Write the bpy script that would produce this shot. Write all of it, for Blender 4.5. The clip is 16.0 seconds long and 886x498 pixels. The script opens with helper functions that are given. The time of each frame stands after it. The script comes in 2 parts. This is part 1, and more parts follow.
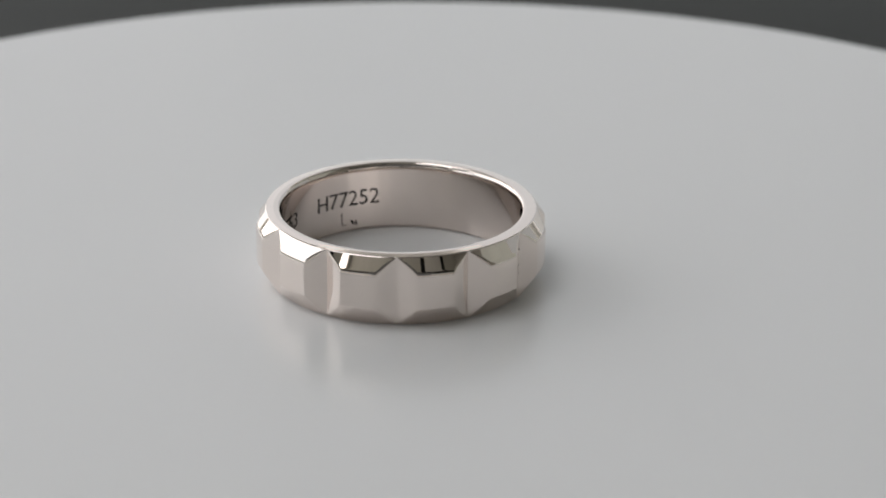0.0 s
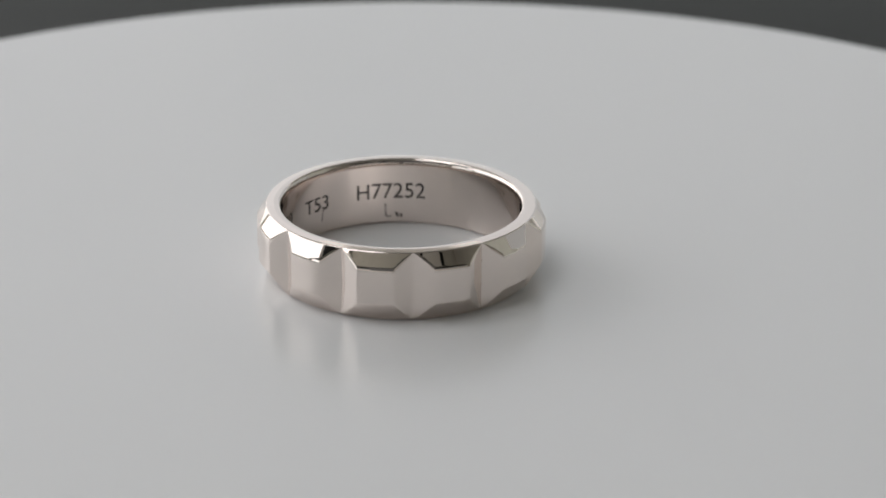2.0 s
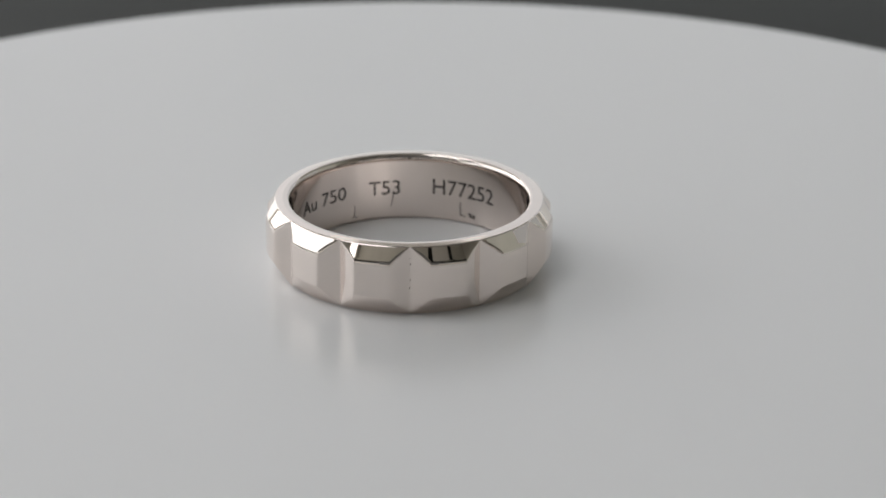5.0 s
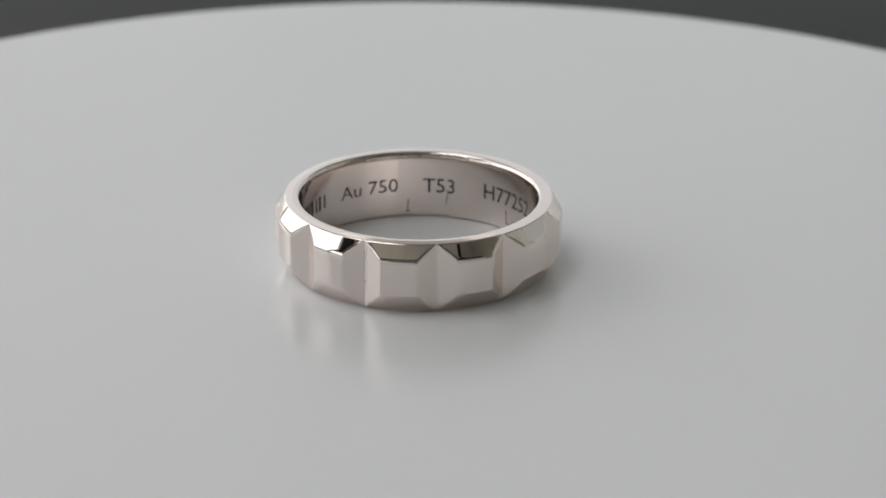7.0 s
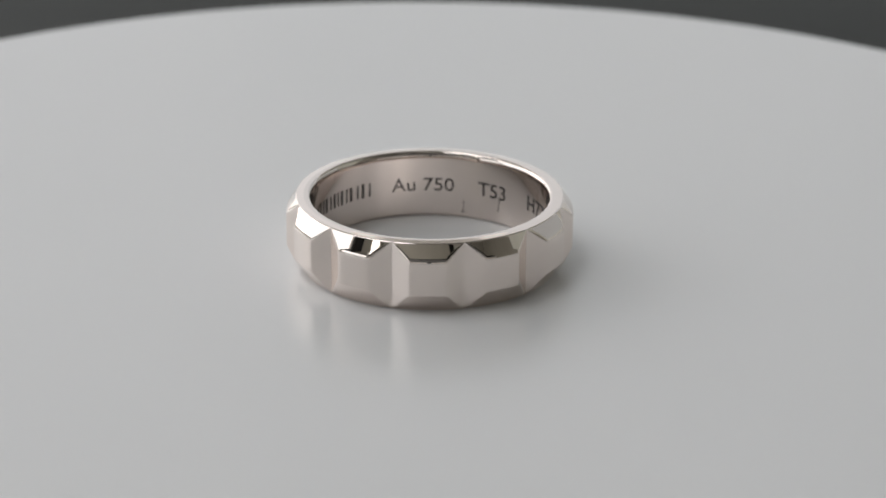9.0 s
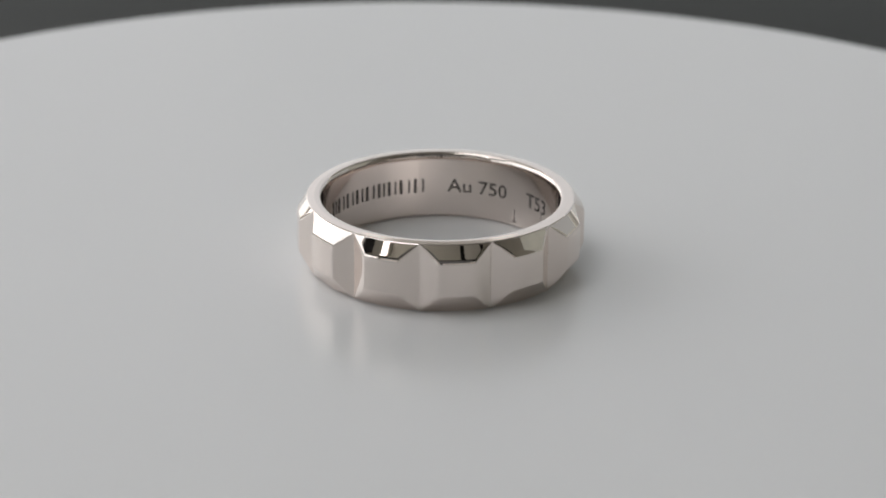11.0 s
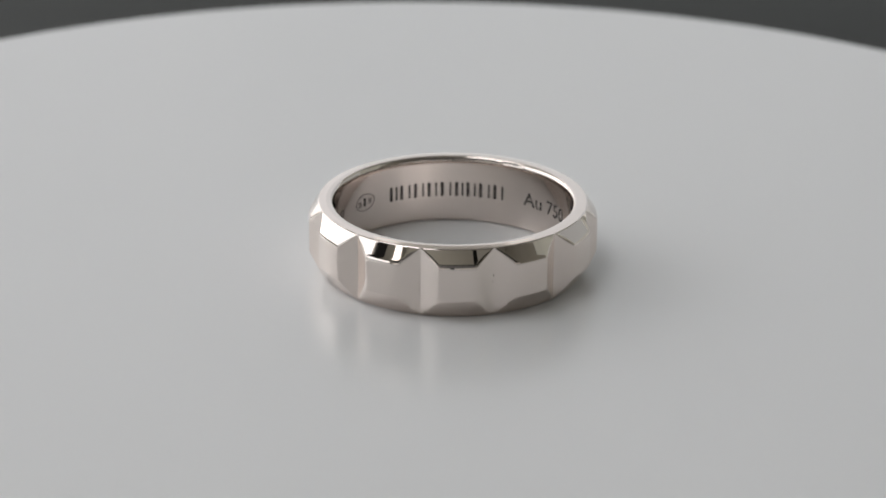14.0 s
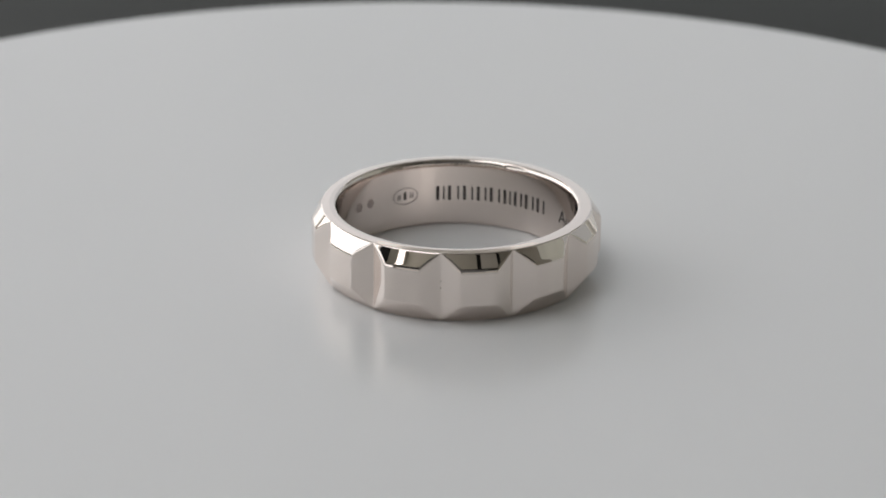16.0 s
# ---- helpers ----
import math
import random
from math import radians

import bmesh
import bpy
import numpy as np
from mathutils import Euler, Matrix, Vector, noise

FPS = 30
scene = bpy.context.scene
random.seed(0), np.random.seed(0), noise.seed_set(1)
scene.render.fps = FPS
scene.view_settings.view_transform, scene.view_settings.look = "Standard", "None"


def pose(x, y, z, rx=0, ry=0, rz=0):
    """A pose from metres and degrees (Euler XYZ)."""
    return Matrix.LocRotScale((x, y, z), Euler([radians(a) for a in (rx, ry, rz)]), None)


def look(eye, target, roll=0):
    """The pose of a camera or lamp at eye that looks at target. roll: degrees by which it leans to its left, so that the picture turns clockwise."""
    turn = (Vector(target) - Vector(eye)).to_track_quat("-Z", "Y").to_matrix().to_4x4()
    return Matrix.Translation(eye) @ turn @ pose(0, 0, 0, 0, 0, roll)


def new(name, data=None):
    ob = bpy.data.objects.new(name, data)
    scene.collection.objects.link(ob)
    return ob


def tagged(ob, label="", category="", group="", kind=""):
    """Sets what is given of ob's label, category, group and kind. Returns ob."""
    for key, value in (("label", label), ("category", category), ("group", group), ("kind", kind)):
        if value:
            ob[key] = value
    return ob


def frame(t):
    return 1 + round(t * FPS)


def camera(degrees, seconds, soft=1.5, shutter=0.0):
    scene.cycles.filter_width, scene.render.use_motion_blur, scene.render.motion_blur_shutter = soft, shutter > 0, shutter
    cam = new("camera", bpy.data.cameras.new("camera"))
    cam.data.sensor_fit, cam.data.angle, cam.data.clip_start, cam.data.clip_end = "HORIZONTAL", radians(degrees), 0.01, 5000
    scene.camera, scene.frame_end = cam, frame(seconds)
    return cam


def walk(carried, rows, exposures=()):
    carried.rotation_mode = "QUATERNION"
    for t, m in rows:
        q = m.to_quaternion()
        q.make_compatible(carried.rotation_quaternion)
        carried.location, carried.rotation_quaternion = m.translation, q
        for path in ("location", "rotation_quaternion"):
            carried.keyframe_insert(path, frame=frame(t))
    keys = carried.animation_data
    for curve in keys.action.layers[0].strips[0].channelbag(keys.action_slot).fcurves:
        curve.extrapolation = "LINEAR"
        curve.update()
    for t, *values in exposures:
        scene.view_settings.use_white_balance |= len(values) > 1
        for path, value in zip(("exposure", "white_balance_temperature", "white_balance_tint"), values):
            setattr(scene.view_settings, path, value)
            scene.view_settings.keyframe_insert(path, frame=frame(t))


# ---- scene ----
MM = 0.001

# ---- camera: stands still, a long lens close over a turntable ----
EYE = (0.0, -0.163126, 0.068722)
AIM = (0.001026, 0.000554, 0.001338)
cam = camera(20.2, 16.0, soft=1.8)
cam.data.dof.use_dof = True
cam.data.dof.focus_distance = 0.171
cam.data.dof.aperture_fstop = 45.0
EXPOSURE = 0.12
walk(cam, [(0.0, look(EYE, AIM, 0.46)), (16.0, look(EYE, AIM, 0.46))], [(0.0, EXPOSURE), (16.0, EXPOSURE)])

# ---- light: daylight through the windows of the room ----
world = bpy.data.worlds.new("sky")
scene.world = world
world.use_nodes = True
wn = world.node_tree
sky = wn.nodes.new("ShaderNodeTexSky")
sky.sky_type, sky.sun_disc = "NISHITA", False
sky.sun_elevation, sky.sun_rotation = radians(35), radians(-70)
wn.links.new(sky.outputs[0], wn.nodes["Background"].inputs[0])
wn.nodes["Background"].inputs[1].default_value = 0.015

# room: metres from the turntable's axis, zero at the top of its platter
WEST, EAST, SOUTH, NORTH = -1.6, 1.9, -1.5, 1.9
TABLE_Z, FLOOR_Z, CEIL_Z = -0.045, -0.795, 2.4


def window_lamp(name, m, width, height, watts, colour):
    data = bpy.data.lights.new(name, "AREA")
    data.shape, data.size, data.size_y, data.energy, data.color = "RECTANGLE", width, height, watts, colour
    ob = new(name, data)
    ob.matrix_world = m
    return ob


# openings: (along from, along to, sill, head)
WIN_WEST = (-0.47, 1.84, 0.15, 1.55)
WIN_CORNER = (-1.37, -1.07, 1.45, 2.20)
WIN_NORTH = (-1.55, 1.82, -0.60, 1.35)
# east opening is added, unseen, for a weak fill on the right facets
FILL_EAST = (0.35, 1.82, -0.10, 1.30)
WIN_LOW = (-1.40, -0.52, 0.05, 0.64)

# added roof opening: from, to along x, and its half depth either side of ROOF_Y
ROOF_Y = -0.10
FILL_ROOF = (-1.57, -0.30, -0.95, 0.95)


def opening_lamp(name, wall, w, radiance, colour):
    a, b, lo, hi = w
    area = (b - a) * (hi - lo)
    mid, up = (a + b) / 2, (lo + hi) / 2
    if wall == "roof":
        m = look((mid, ROOF_Y, CEIL_Z + 0.05), (mid, ROOF_Y + 1e-5, 0))
    elif wall == "west":
        m = look((WEST - 0.05, mid, up), (0, mid, up))
    elif wall == "east":
        m = look((EAST + 0.05, mid, up), (0, mid, up))
    else:
        m = look((mid, NORTH + 0.05, up), (mid, 0, up))
    return window_lamp(name, m, b - a, hi - lo - 0.02, radiance * area * math.pi, colour)


# unseen roof light, added to fill the platter and the ring's inside from above
opening_lamp("added_roof_light", "roof", FILL_ROOF, 2.08, (1.0, 1.0, 1.0))
for y0, y1, radiance in ((-0.47, 0.70, 1.38), (0.70, 1.84, 2.1)):
    opening_lamp("daylight_west", "west", (y0, y1) + WIN_WEST[2:], radiance, (0.99, 0.995, 1.0))
opening_lamp("daylight_low", "west", WIN_LOW, 1.3, (0.99, 0.995, 1.0))
opening_lamp("daylight_corner", "west", WIN_CORNER, 2.5, (1.0, 0.98, 0.95))
# dim fill added from the east to lift the ring's right bevels
opening_lamp("added_east_light", "east", FILL_EAST, 0.30, (1.0, 1.0, 0.93))
# the sky is brightest to the north-west and pales towards the east
for x0, x1, radiance, tint in ((-1.55, -0.75, 1.20, (1.0, 0.995, 0.99)), (-0.75, -0.15, 0.70, (1.0, 0.995, 0.99)), (-0.15, 0.45, 0.62, (0.995, 1.0, 0.995)), (0.45, 1.82, 0.44, (0.97, 0.995, 1.0))):
    opening_lamp("daylight_north", "north", (x0, x1) + WIN_NORTH[2:], radiance, tint)


# ---- materials ----
def material(name, colour, rough, metal=0.0, vary=0.06, scale=200.0, bump=0.0, bump_scale=2000.0, rough_vary=0.0, specular=0.5):
    mat = bpy.data.materials.new(name)
    mat.use_nodes = True
    nt = mat.node_tree
    bsdf = nt.nodes["Principled BSDF"]
    bsdf.inputs["Roughness"].default_value = rough
    bsdf.inputs["Metallic"].default_value = metal
    bsdf.inputs["Specular IOR Level"].default_value = specular
    co = nt.nodes.new("ShaderNodeTexCoord")
    big = nt.nodes.new("ShaderNodeTexNoise")
    big.inputs["Scale"].default_value, big.inputs["Detail"].default_value = scale, 5.0
    nt.links.new(co.outputs["Object"], big.inputs["Vector"])
    ramp = nt.nodes.new("ShaderNodeValToRGB")
    ramp.color_ramp.elements[0].position, ramp.color_ramp.elements[1].position = 0.3, 0.7
    ramp.color_ramp.elements[0].color = (*[c * (1 - vary) for c in colour], 1)
    ramp.color_ramp.elements[1].color = (*[min(1, c * (1 + vary)) for c in colour], 1)
    nt.links.new(big.outputs["Fac"], ramp.inputs["Fac"])
    nt.links.new(ramp.outputs["Color"], bsdf.inputs["Base Color"])
    if rough_vary:
        mr = nt.nodes.new("ShaderNodeMapRange")
        mr.inputs["To Min"].default_value, mr.inputs["To Max"].default_value = max(0.0, rough - rough_vary), rough + rough_vary
        nt.links.new(big.outputs["Fac"], mr.inputs["Value"])
        nt.links.new(mr.outputs["Result"], bsdf.inputs["Roughness"])
    if bump:
        fine = nt.nodes.new("ShaderNodeTexNoise")
        fine.inputs["Scale"].default_value, fine.inputs["Detail"].default_value = bump_scale, 4.0
        nt.links.new(co.outputs["Object"], fine.inputs["Vector"])
        bp = nt.nodes.new("ShaderNodeBump")
        bp.inputs["Strength"].default_value, bp.inputs["Distance"].default_value = bump, 1.0 / bump_scale
        nt.links.new(fine.outputs["Fac"], bp.inputs["Height"])
        nt.links.new(bp.outputs["Normal"], bsdf.inputs["Normal"])
    return mat


GOLD = material("polished_white_gold", (0.825, 0.746, 0.696), 0.014, 1.0, 0.015, 500, 0.0012, 500, 0.008)
SATIN = material("satin_white_gold", (0.825, 0.746, 0.696), 0.05, 1.0, 0.015, 500, 0.0, 500, 0.02)
INNER = material("brushed_white_gold", (0.825, 0.746, 0.696), 0.085, 1.0, 0.02, 700, 0.0, 500, 0.03)
ENGRAVED = material("blackened_engraving", (0.05, 0.044, 0.042), 0.55, 0.15, 0.3, 3000)
GRIME = material("dark_grime", (0.33, 0.29, 0.26), 0.7, 0.0, 0.3, 3000)
FAINT = material("shallow_engraving", (0.30, 0.27, 0.26), 0.3, 0.7, 0.2, 3000)
WORN = material("worn_stamp", (0.46, 0.40, 0.38), 0.3, 0.9, 0.25, 2500)
WHITE = material("satin_white_acrylic", (0.812, 0.814, 0.824), 0.26, 0.0, 0.004, 9, 0.0, 3000, 0.0, 0.65)
DARK = material("dark_grey_plastic", (0.05, 0.05, 0.05), 0.4, 0.0, 0.1, 100)
TABLETOP = material("charcoal_table_laminate", (0.0095, 0.0108, 0.0088), 0.55, 0.0, 0.2, 8, 0.05, 900, 0.08, 0.38)
PLASTER = material("white_plaster", (0.82, 0.81, 0.78), 0.9, 0.0, 0.03, 3, 0.1, 300)
CEILING = material("grey_ceiling_paint", (0.36, 0.355, 0.335), 0.9, 0.0, 0.04, 3, 0.1, 300)
BEIGE = material("beige_wall_paint", (0.76, 0.80, 0.74), 0.88, 0.0, 0.05, 3, 0.1, 300)
OLIVE = material("olive_grey_paint", (0.33, 0.322, 0.28), 0.85, 0.0, 0.06, 3, 0.1, 300)
PANEL = material("pale_olive_panel", (0.46, 0.45, 0.41), 0.7, 0.0, 0.05, 4, 0.1, 300)
BLACK = material("black_lacquer", (0.007, 0.007, 0.007), 0.6, 0.0, 0.2, 50, specular=0.15)
DARK_BAND = material("reflection_band_black", (0.015, 0.015, 0.013), 0.5, 0.0, 0.3, 6, 0.1, 80)
FLOORWOOD = material("oak_floor", (0.25, 0.18, 0.11), 0.5, 0.0, 0.3, 6, 0.1, 80)
FRAMEWHITE = material("white_window_paint", (0.8, 0.79, 0.77), 0.4, 0.0, 0.03, 10)
GRAPHITE = material("graphite_grey_glass", (0.20, 0.20, 0.20), 0.3, 0.0, 0.1, 50)


# ---- builders ----
def mesh_of(bm, name, mat, smooth=False):
    bmesh.ops.recalc_face_normals(bm, faces=bm.faces[:])
    me = bpy.data.meshes.new(name)
    bm.to_mesh(me)
    bm.free()
    me.materials.append(mat)
    if smooth:
        me.polygons.foreach_set("use_smooth", [True] * len(me.polygons))
    return me


def part(name, bm, mat, parent=None, label="", smooth=False):
    ob = new(name, mesh_of(bm, name, mat, smooth))
    if parent is not None:
        ob.parent = parent
    if label:
        tagged(ob, label)
    return ob


def add_box(bm, x0, x1, y0, y1, z0, z1, bevel=0.0):
    r = bmesh.ops.create_cube(bm, size=1.0, matrix=Matrix.LocRotScale(((x0 + x1) / 2, (y0 + y1) / 2, (z0 + z1) / 2), None, (x1 - x0, y1 - y0, z1 - z0)))
    if bevel:
        edges = list({e for v in r["verts"] for e in v.link_edges})
        bmesh.ops.bevel(bm, geom=edges, offset=bevel, segments=3, profile=0.5, affect="EDGES")
    return r


def box(x0, x1, y0, y1, z0, z1, bevel=0.0):
    bm = bmesh.new()
    add_box(bm, x0, x1, y0, y1, z0, z1, bevel)
    return bm


def lathe(profile, steps=96, closed=True):
    bm = bmesh.new()
    rings = []
    for k in range(steps):
        a = 2 * math.pi * k / steps
        rings.append([bm.verts.new((r * math.cos(a), r * math.sin(a), z)) for r, z in profile])
    n = len(profile)
    for k in range(steps):
        a, b = rings[k], rings[(k + 1) % steps]
        for j in range(n if closed else n - 1):
            bm.faces.new((a[j], b[j], b[(j + 1) % n], a[(j + 1) % n]))
    return bm


def rounded(points, radii, segs=4, support=0.03):
    """A closed outline with its corners rounded, and a point shortly before and after each rounding. A pair: how far it reaches back and on."""
    out = []
    n = len(points)
    for i in range(n):
        p, a, b = Vector(points[i]), Vector(points[i - 1]), Vector(points[(i + 1) % n])
        u, v = a - p, b - p
        lu, lv = max(u.length, 1e-9), max(v.length, 1e-9)
        u, v = u / lu, v / lv
        ang = math.acos(max(-1, min(1, u.dot(v))))
        if isinstance(radii[i], tuple):
            tu, tv = radii[i]
        else:
            tu = tv = min(radii[i] / max(math.tan(ang / 2), 1e-3), 0.4 * lu, 0.4 * lv)
        s, e = p + u * tu, p + v * tv
        out.append(s + u * min(support, 0.15 * lu))
        for k in range(segs + 1):
            f = k / segs
            out.append((1 - f) ** 2 * s + 2 * f * (1 - f) * p + f * f * e)
        out.append(e + v * min(support, 0.15 * lv))
    return [(q.x, q.y) for q in out]


# ---- the room ----
def wall_with_openings(name, axis, at, outward, lo, hi, openings, mat):
    """A wall 0.2 m thick from floor to ceiling, with openings cut through it."""
    bm = bmesh.new()
    t0, t1 = sorted((at, at + outward * 0.2))

    def piece(a, b, z0, z1):
        if b - a > 1e-4 and z1 - z0 > 1e-4:
            if axis == "x":
                add_box(bm, t0, t1, a, b, z0, z1)
            else:
                add_box(bm, a, b, t0, t1, z0, z1)

    cuts = sorted({lo, hi, *[v for o in openings for v in o[:2]]})
    for a, b in zip(cuts, cuts[1:]):
        z = FLOOR_Z
        for _, _, z0, z1 in sorted([o for o in openings if o[0] <= a + 1e-6 and o[1] >= b - 1e-6], key=lambda o: o[2]):
            piece(a, b, z, z0)
            z = z1
        piece(a, b, z, CEIL_Z)
    return tagged(part(name, bm, mat), "painted plaster wall of the room around the table", "wall", kind="structure")


def build_room():
    wall_with_openings("wall_west", "x", WEST, -1, -0.50, NORTH, [WIN_WEST], PLASTER)
    wall_with_openings("wall_southwest", "x", WEST, -1, SOUTH, -0.50, [WIN_LOW, WIN_CORNER], OLIVE)
    wall_with_openings("wall_north", "y", NORTH, 1, WEST - 0.2, EAST + 0.2, [WIN_NORTH], PLASTER)
    wall_with_openings("wall_east", "x", EAST, 1, -0.45, NORTH, [FILL_EAST], BEIGE)
    wall_with_openings("wall_southeast", "x", EAST, 1, SOUTH, -0.45, [], OLIVE)
    wall_with_openings("wall_south", "y", SOUTH, -1, WEST - 0.2, EAST + 0.2, [], OLIVE)
    tagged(part("floor", box(WEST - 0.2, EAST + 0.2, SOUTH - 0.2, NORTH + 0.2, FLOOR_Z - 0.1, FLOOR_Z), FLOORWOOD),
           "brown oak floor under the table", "floor", kind="structure")
    bm = bmesh.new()
    x0, x1, d0, d1 = FILL_ROOF
    y0, y1 = ROOF_Y + d0, ROOF_Y + d1
    for a, b, c, d in ((WEST - 0.2, x0, SOUTH - 0.2, NORTH + 0.2), (x1, EAST + 0.2, SOUTH - 0.2, NORTH + 0.2), (x0, x1, SOUTH - 0.2, y0), (x0, x1, y1, NORTH + 0.2)):
        add_box(bm, a, b, c, d, CEIL_Z, CEIL_Z + 0.1)
    tagged(part("ceiling", bm, CEILING),
           "plain grey ceiling above the table", "ceiling", kind="structure")
    # the last one, east, is an added opening for fill light
    for i, (wall, w) in enumerate((("west", WIN_WEST), ("west", WIN_CORNER), ("north", WIN_NORTH), ("west", WIN_LOW), ("east", FILL_EAST)), 1):
        build_window("window_%d" % i, wall, w)
    build_roof_fill()


# frame of the added roof opening that lets the fill light in
def build_roof_fill():
    root = tagged(new("window_6"), "added unseen roof opening for fill light, with a white painted frame", "window", kind="structure")
    x0, x1, d0, d1 = FILL_ROOF
    root.location = ((x0 + x1) / 2, ROOF_Y, CEIL_Z)
    h, d, f = (x1 - x0) / 2, (d1 - d0) / 2, 0.03
    for s in (-1, 1):
        a, b = sorted((s * h, s * (h - f)))
        part("window_frame", box(a, b, -d, d, -0.01, 0.04, 0.004), FRAMEWHITE, root)
        a, b = sorted((s * d, s * (d - f)))
        part("window_frame", box(-h + f, h - f, a, b, -0.01, 0.04, 0.004), FRAMEWHITE, root)


# unseen black band, added so the bevel edges reflect a dark line
def build_dark_band():
    root = tagged(new("dark_band"), "black band added along the unseen wall for dark reflections", "panelling", kind="structure")
    low = 0.54
    root.location = (0, SOUTH, low)
    top = 1.36 - low
    n = 6
    w = (EAST - WEST) / n
    for i in range(n):
        x = WEST + i * w
        part("panel", box(x + 0.004, x + w - 0.004, 0.002, 0.03, 0.1, top - 0.05, 0.006), DARK_BAND, root)
    part("rail", box(WEST, EAST, 0.002, 0.045, top - 0.05, top, 0.005), DARK_BAND, root)
    part("lower_rail", box(WEST, EAST, 0.002, 0.04, 0, 0.1, 0.005), DARK_BAND, root)


# unseen white reflector band, added to lift the ring's front and its mirror image
def build_pale_band():
    root = tagged(new("pale_band"), "white band added below the black one to brighten reflections", "panelling", kind="structure")
    root.location = (0, SOUTH, FLOOR_Z)
    top = 0.538 - FLOOR_Z
    n = 8
    w = (EAST - WEST) / n
    for i in range(n):
        x = WEST + i * w
        part("panel", box(x + 0.004, x + w - 0.004, 0.002, 0.028, 0.12, top, 0.006), FRAMEWHITE, root)
    part("baseboard", box(WEST, EAST, 0.002, 0.04, 0, 0.118, 0.005), FRAMEWHITE, root)


def build_window(name, wall, w):
    a, b, lo, hi = w
    mid = (a + b) / 2
    root = tagged(new(name), "bright daylit window with a white painted frame", "window", kind="structure")
    root.location = {"west": (WEST, mid, lo), "east": (EAST, mid, lo), "north": (mid, NORTH, lo)}[wall]
    h = (b - a) / 2
    f = 0.02

    def bar(nm, p0, p1, z0, z1):
        if wall == "west":
            part(nm, box(-0.045, 0.012, p0, p1, z0, z1, 0.004), FRAMEWHITE, root)
        elif wall == "east":
            part(nm, box(-0.012, 0.045, p0, p1, z0, z1, 0.004), FRAMEWHITE, root)
        else:
            part(nm, box(p0, p1, -0.012, 0.045, z0, z1, 0.004), FRAMEWHITE, root)

    bar("window_frame", -h, -h + f, 0, hi - lo)
    bar("window_frame", h - f, h, 0, hi - lo)
    bar("window_frame", -h + f, h - f, hi - lo - f, hi - lo)
    bar("window_sill", -h + f, h - f, 0, f)


def build_table():
    root = tagged(new("table"), "charcoal grey table with a matt top under the turntable", "table")
    root.location = (0.05, 0.25, FLOOR_Z)
    top = TABLE_Z - FLOOR_Z
    part("tabletop", box(-0.55, 0.55, -0.75, 0.05, top - 0.03, top, 0.003), TABLETOP, root)
    for sx in (-1, 1):
        for sy in (-1, 1):
            part("leg", box(sx * 0.48 - 0.025, sx * 0.48 + 0.025, -0.35 + sy * 0.33 - 0.025, -0.35 + sy * 0.33 + 0.025, 0, top - 0.03, 0.003), DARK, root)


def build_wall_frame():
    """The black-framed panel that the ring mirrors."""
    root = tagged(new("wall_panel"), "tall olive panel in a thin black frame on the wall", "panel")
    x0, x1, z0, z1 = 0.575, 1.22, 1.40, 2.30
    root.location = ((x0 + x1) / 2, SOUTH, z0)
    w, h = (x1 - x0) / 2, z1 - z0
    part("panel", box(-w, w, 0.002, 0.012, 0, h), PANEL, root)
    for s in (-1, 1):
        part("frame_bar", box(s * w - 0.052, s * w + 0.052, 0.002, 0.03, 0, h, 0.004), BLACK, root)
    part("frame_bar", box(-w + 0.052, w - 0.052, 0.002, 0.03, h - 0.075, h, 0.004), BLACK, root)
    part("frame_bar", box(-w + 0.052, w - 0.052, 0.002, 0.03, 0, 0.05, 0.004), BLACK, root)


def build_wall_cabinet():
    root = tagged(new("wall_cabinet"), "tall narrow black lacquered cabinet hung beside the window", "cabinet")
    root.location = (WEST, -0.625, 0.68)
    part("body", box(0.002, 0.10, -0.125, 0.125, 0, 1.56, 0.006), BLACK, root)
    part("door", box(0.102, 0.118, -0.12, 0.12, 0.01, 1.55, 0.004), BLACK, root)


def build_phone_stand():
    """The phone that films, on its stand, mirrored in the ring."""
    root = tagged(new("phone_stand"), "graphite grey phone on a thin black table stand", "phone stand")
    root.location = (0.0, -0.20, TABLE_Z)
    m = look(EYE, AIM, 0)
    local = Matrix.Translation((0.0, 0.20, -TABLE_Z))
    bm = box(-0.075, 0.075, -0.037, 0.037, 0.006, 0.0142, 0.003)
    bm.transform(local @ m)
    part("phone", bm, GRAPHITE, root)
    bm = box(-0.02, 0.02, -0.045, 0.045, 0.0145, 0.022, 0.002)
    bm.transform(local @ m)
    part("clamp", bm, DARK, root)
    bm = lathe([(0.0001, 0.006), (0.006, 0.006), (0.006, 0.09), (0.0001, 0.09)], 24)
    part("pole", bm, DARK, root)
    bm = lathe([(0.0001, 0.0), (0.045, 0.0), (0.045, 0.004), (0.04, 0.006), (0.0001, 0.006)], 48)
    part("base_plate", bm, DARK, root)


# ---- the turntable ----
PLATTER_R = 66.3


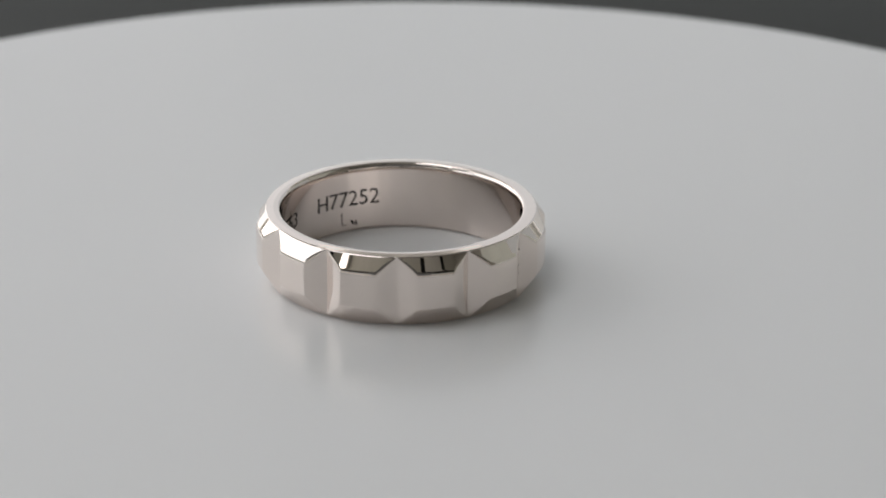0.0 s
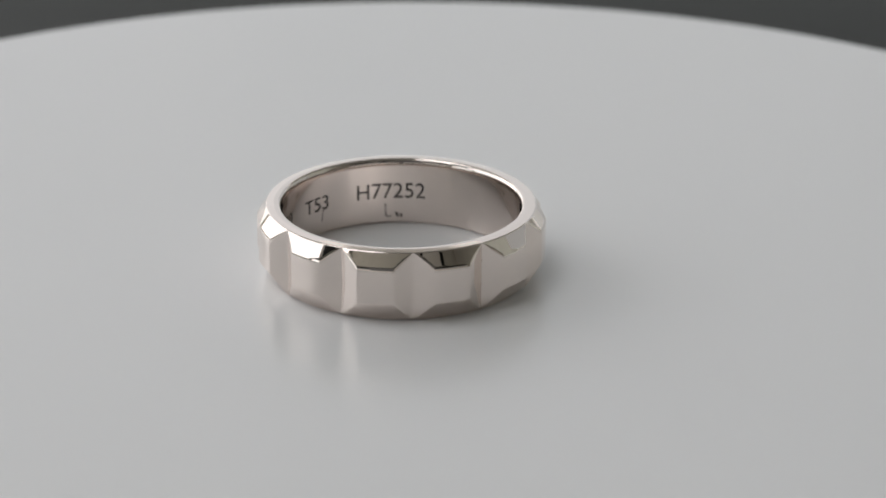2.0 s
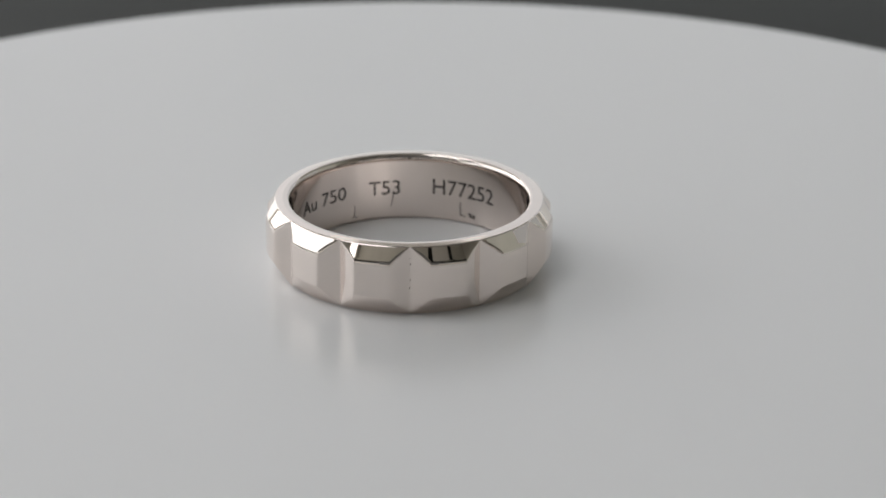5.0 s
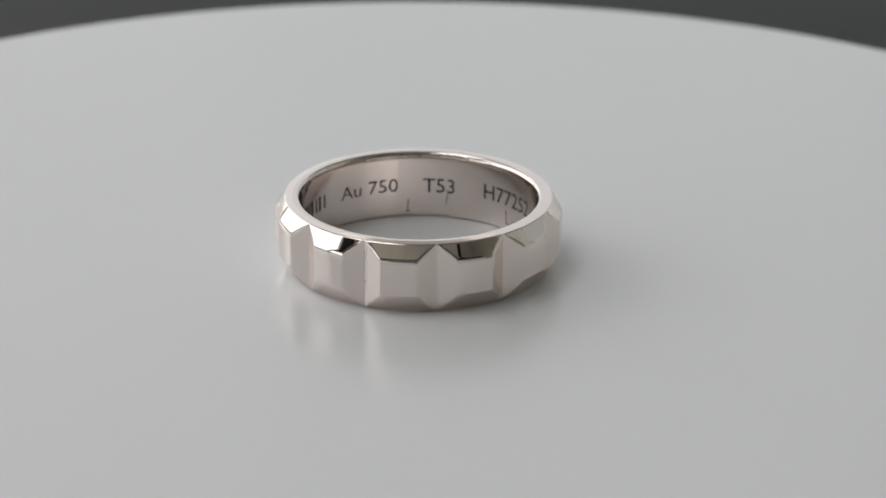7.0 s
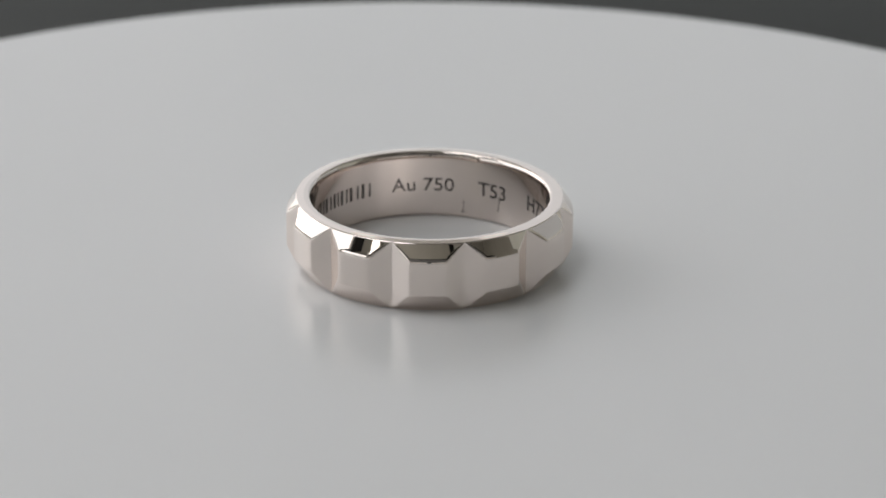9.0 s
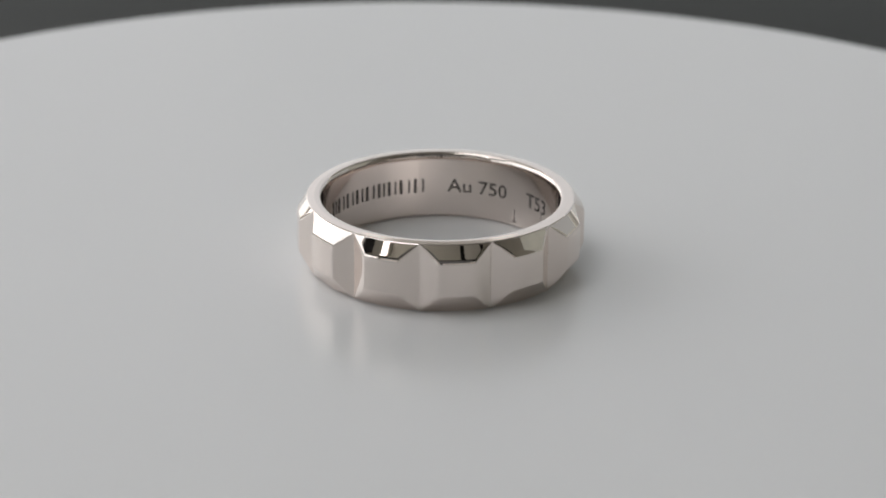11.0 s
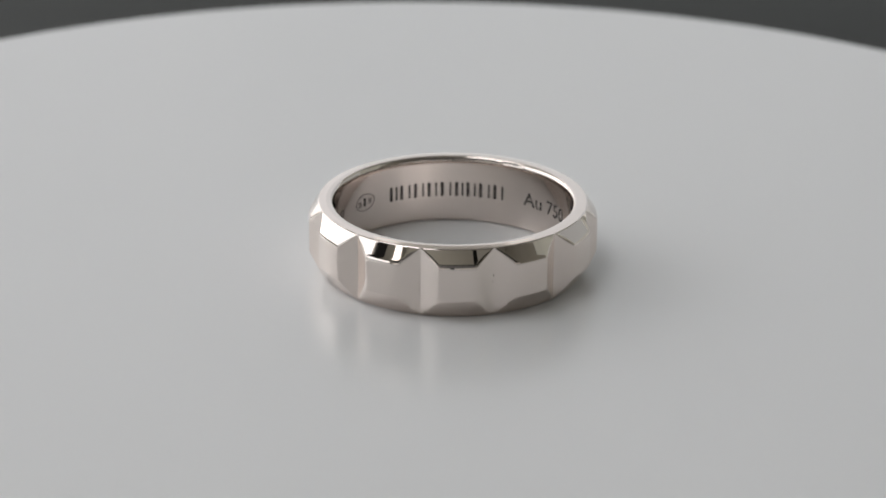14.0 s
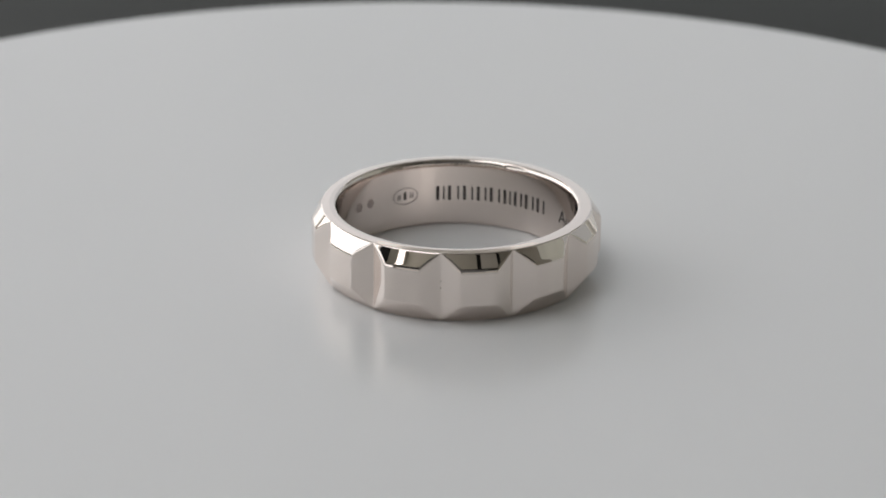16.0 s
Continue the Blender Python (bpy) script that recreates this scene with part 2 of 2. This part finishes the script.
def build_turntable():
    root = tagged(new("turntable"), "round white motorised turntable on the dark table", "turntable")
    root.location = (0, 0, TABLE_Z)
    h = -TABLE_Z / MM
    body = rounded([(0.01, 0.0), (58, 0.0), (58, h - 9), (0.01, h - 9)], [0.0, 1.5, 1.5, 0.0])
    bm = lathe(body, 96)
    bmesh.ops.scale(bm, vec=(MM, MM, MM), verts=bm.verts)
    part("base", bm, DARK, root, "dark plastic base", True)
    plate = rounded([(0.01, h - 8), (PLATTER_R, h - 8), (PLATTER_R, h), (0.01, h)], [0.0, 0.8, 0.6, 0.0], 5, 0.2)
    bm = lathe(plate, 256)
    bmesh.ops.scale(bm, vec=(MM, MM, MM), verts=bm.verts)
    bmesh.ops.translate(bm, vec=(0, 0, -h * MM), verts=bm.verts)
    platter = part("platter", bm, WHITE, root, "smooth satin white disc", True)
    part("spindle", lathe([(0.0001, (h - 9) * MM), (0.008, (h - 9) * MM), (0.008, (h - 8) * MM), (0.0001, (h - 8) * MM)], 32), DARK, root)
    return platter


# ---- the ring (millimetres in its own space) ----
R_IN, R_LIP, R_OUT, R_FOOT = 8.435, 9.50, 10.23, 9.26
RING_H, CONE_TOP, CONE_LOW = 5.05, 3.97, 1.48
FACETS = 12
HALF_FACE = 7.07
FACET_START = 28.92


def groove_radius(deg):
    """Outer radius at an angle from the middle of a facet: the turned cylinder, or the flat flank of a groove."""
    a = radians(HALF_FACE)
    p = Vector((R_OUT * math.cos(a), R_OUT * math.sin(a)))
    q = Vector((R_LIP * math.cos(radians(15)), R_LIP * math.sin(radians(15))))
    n = Vector((q.y - p.y, p.x - q.x)).normalized()
    d = Vector((math.cos(radians(deg)), math.sin(radians(deg))))
    flank = n.dot(p) / n.dot(d)
    k = 0.010
    return min(R_OUT, flank) - k * math.exp(-abs(R_OUT - flank) / (2 * k))


def ring_profile(deg):
    rp = groove_radius(abs(deg))
    f = (R_OUT - rp) / (R_OUT - R_LIP)
    zt = CONE_TOP + f * (RING_H - 0.04 - CONE_TOP)
    zb = CONE_LOW + f * (0.14 - CONE_LOW)
    pts = [(R_IN, 0.0), (R_IN, RING_H - 0.01), (8.98, RING_H + 0.02), (R_LIP, RING_H - 0.04), (rp + 0.012, zt), (rp + 0.012, zb), (R_FOOT, 0.0)]
    return rounded(pts, [0.22, (0.55, 0.30), 0.30, 0.16, 0.75, 0.15, 0.12], 7, 0.03)


def build_band(parent):
    half = [0, 1.4, 2.8, 4.2, 5.4, 6.3, 6.7, 6.9, 7.0, 7.07, 7.14, 7.25, 7.45, 7.9, 9.0, 10.5, 12.0, 13.4, 14.3, 14.75, 14.92]
    offsets = [-a for a in half[:0:-1]] + half + [15.0]
    bm = bmesh.new()
    cols = []
    for k in range(FACETS):
        for off in offsets:
            a = radians(FACET_START + 30.0 * k + 15.0 + off)
            cols.append([bm.verts.new((r * math.cos(a) * MM, r * math.sin(a) * MM, z * MM)) for r, z in ring_profile(off)])
    m, n = len(cols), len(cols[0])
    for i in range(m):
        a, b = cols[i], cols[(i + 1) % m]
        for j in range(n):
            face = bm.faces.new((a[j], b[j], b[(j + 1) % n], a[(j + 1) % n]))
            face.material_index = 1 if 48 <= j < 61 else 2 if 8 <= j <= 10 else 0
    return part("band", bm, GOLD, parent, "polished white gold band with twelve bevelled facets", True)


def bend_inside(bm, start, z, depth=0.018):
    """Lay flat shapes (x along the band, y up, in mm) on the inner wall, running on from the angle start."""
    for v in bm.verts:
        a = radians(start) - v.co.x / R_IN
        r = R_IN + 0.02 - (depth + 0.02 if v.co.z > 0 else 0.0)
        v.co = Vector((r * math.cos(a) * MM, r * math.sin(a) * MM, (z + v.co.y) * MM))


def flat_text(text, height):
    """The letters as a bmesh: left end at x = 0, upright middle at y = 0, capitals of that height."""
    cu = bpy.data.curves.new("letters", "FONT")
    cu.body, cu.size, cu.resolution_u = text, 1.0, 4
    ob = new("letters", cu)
    bpy.context.view_layer.update()
    me = bpy.data.meshes.new_from_object(ob.evaluated_get(bpy.context.evaluated_depsgraph_get()))
    bpy.data.objects.remove(ob)
    bm = bmesh.new()
    bm.from_mesh(me)
    bpy.data.meshes.remove(me)
    xs, ys = [v.co.x for v in bm.verts], [v.co.y for v in bm.verts]
    return bm, min(xs), max(xs), min(ys), max(ys)


def thicken(bm):
    r = bmesh.ops.extrude_face_region(bm, geom=bm.faces[:])
    for v in r["geom"]:
        if isinstance(v, bmesh.types.BMVert):
            v.co.z = 1.0


def engrave_text(name, text, start, end, z, height, parent, label, mat):
    bm, x0, x1, y0, y1 = flat_text(text, height)
    sx = radians(start - end) * R_IN / (x1 - x0)
    sy = height / (y1 - y0)
    for v in bm.verts:
        v.co = Vector(((v.co.x - x0) * sx, (v.co.y - (y0 + y1) / 2) * sy, 0.0))
    long = [e for e in bm.edges if e.calc_length() > 0.25]
    bmesh.ops.subdivide_edges(bm, edges=long, cuts=2)
    bmesh.ops.triangulate(bm, faces=bm.faces[:])
    thicken(bm)
    bend_inside(bm, start, z)
    return part(name, bm, mat, parent, label)


def flat_bar(bm, x0, x1, y0, y1, lean=0.0):
    n = max(1, int((x1 - x0) / 0.2))
    row = [[bm.verts.new((x0 + (x1 - x0) * i / n + lean * s, y, 0)) for i in range(n + 1)] for s, y in ((0, y0), (1, y1))]
    for i in range(n):
        bm.faces.new((row[0][i], row[0][i + 1], row[1][i + 1], row[1][i]))


def engrave_bars(name, bars, start, z, parent, label, mat, depth=0.018):
    bm = bmesh.new()
    for b in bars:
        flat_bar(bm, *b)
    thicken(bm)
    bend_inside(bm, start, z, depth)
    return part(name, bm, mat, parent, label)


def engrave_oval(start, z, parent):
    bm = bmesh.new()
    n = 48
    loops = [[bm.verts.new((1.0 + rx * math.cos(2 * math.pi * i / n), ry * math.sin(2 * math.pi * i / n), 0)) for i in range(n)]
             for rx, ry in ((1.00, 0.66), (0.93, 0.59))]
    for i in range(n):
        j = (i + 1) % n
        bm.faces.new((loops[0][i], loops[0][j], loops[1][j], loops[1][i]))
    thicken(bm)
    bend_inside(bm, start, z)
    part("hallmark_oval", bm, FAINT, parent, "thin oval outline of a hallmark")


def engrave_stamp(start, z, radius, parent):
    """A worn stamp: a shallow lobed disc with a hole in its middle."""
    bm = bmesh.new()
    n = 24
    loops = [[bm.verts.new((radius + k * radius * (1 + 0.12 * math.cos(6 * math.tau * i / n)) * math.cos(math.tau * i / n),
                            k * radius * (1 + 0.12 * math.cos(6 * math.tau * i / n)) * math.sin(math.tau * i / n), 0)) for i in range(n)] for k in (1.0, 0.12)]
    for i in range(n):
        j = (i + 1) % n
        bm.faces.new((loops[0][i], loops[0][j], loops[1][j], loops[1][i]))
    thicken(bm)
    bend_inside(bm, start, z, 0.012)
    part("hallmark_stamp", bm, WORN, parent, "small worn round stamp")


def build_ring():
    root = tagged(new("ring"), "polished white gold ring with twelve facets lying on white turntable", "ring")
    band = build_band(root)
    band.data.materials.append(SATIN)
    band.data.materials.append(INNER)
    engrave_text("engraved_number", "H77252", 136.6, 101.9, 2.60, 1.19, root, "dark engraved letters and digits", ENGRAVED)
    engrave_text("engraved_size", "T53", 169.3, 153.2, 2.47, 1.10, root, "dark engraved letter and digits", ENGRAVED)
    engrave_text("engraved_fineness", "Au 750", 214.0, 182.2, 2.50, 1.02, root, "dark engraved letters and digits", ENGRAVED)
    # the maker's name: nine plain pairs of a broad and a thin upright
    x = 0.0
    for width in (0.78, 1.02, 0.94, 0.90, 0.98, 0.76, 0.86, 1.02, 0.96):
        w = 0.80 * width
        engrave_bars("engraved_bar", [(x, x + 0.22, -0.55, 0.55), (x + w - 0.13, x + w, -0.52, 0.52)], 285.4, 2.50, root, "dark engraved upright bars", ENGRAVED)
        x += width + 0.09
    engrave_oval(308.6, 2.52, root)
    engrave_bars("hallmark_bar", [(0.36, 0.45, -0.28, 0.18), (0.53, 0.62, -0.28, 0.18)], 308.6, 2.52, root, "small engraved bars in the oval", FAINT)
    engrave_bars("hallmark_bar", [(0.88, 1.10, -0.30, 0.32)], 308.6, 2.52, root, "small dark engraved bar in the oval", ENGRAVED)
    engrave_bars("hallmark_bar", [(1.36, 1.46, -0.26, 0.24), (1.56, 1.66, -0.22, 0.22)], 308.6, 2.52, root, "small engraved bars in the oval", FAINT)
    engrave_stamp(325.5, 2.62, 0.34, root)
    engrave_stamp(334.5, 2.70, 0.36, root)
    # scratches on the inner wall
    engrave_bars("scratch", [(-0.10, -0.03, -0.75, -0.1, 0.10), (0.0, 0.08, -0.1, 0.45, 0.04)], 157.2, 1.75, root, "thin dark scratch", FAINT)
    engrave_bars("scratch", [(0.0, 0.07, -0.62, 0.38, -0.05), (0.04, 0.42, -0.66, -0.60)], 121.9, 1.20, root, "thin dark bent scratch", ENGRAVED)
    engrave_bars("scratch", [(0.0, 0.20, -0.16, 0.20, -0.15), (0.26, 0.42, -0.20, 0.12, -0.05)], 116.2, 0.68, root, "small dark nick", ENGRAVED)
    engrave_bars("scratch", [(0.0, 0.07, -0.50, 0.45, 0.02), (-0.15, 0.25, -0.52, -0.45)], 177.4, 0.92, root, "thin dark scratch", FAINT)
    # specks of dirt in two of the grooves
    for alpha, z, size in ((328.8, 4.15, 0.05), (329.0, 3.75, 0.07), (328.7, 3.3, 0.05), (329.0, 2.6, 0.06), (328.8, 2.0, 0.07), (89.0, 3.0, 0.07), (88.8, 2.5, 0.06), (148.7, 2.2, 0.06)):
        bm = bmesh.new()
        bmesh.ops.create_icosphere(bm, subdivisions=1, radius=0.55 * size * MM)
        for v in bm.verts:
            v.co *= random.uniform(0.7, 1.15)
            v.co.z *= 3.0
        a = radians(alpha)
        bmesh.ops.translate(bm, vec=((R_LIP + 0.01) * math.cos(a) * MM, (R_LIP + 0.01) * math.sin(a) * MM, z * MM), verts=bm.verts)
        part("speck", bm, GRIME, root, "dark speck of dirt in a groove")
    return root


# ---- build ----
build_room()
build_dark_band()
build_pale_band()
build_table()
build_wall_frame()
build_wall_cabinet()
build_phone_stand()
PLATTER = build_turntable()
RING = build_ring()

# the platter turns clockwise seen from above, the ring lies beside its axis
TURN = -11.609
ORBIT, ORBIT_START = 1.978, 192.40


def motions():
    platter_rows, ring_rows = [], []
    for i in range(17):
        t = float(i)
        a = radians(ORBIT_START + TURN * t)
        platter_rows.append((t, pose(0, 0, -TABLE_Z, 0, 0, TURN * t)))
        ring_rows.append((t, pose(ORBIT * math.cos(a) * MM, ORBIT * math.sin(a) * MM, 0.00002, 0, 0, TURN * t)))
    walk(PLATTER, platter_rows)
    walk(RING, ring_rows)


motions()
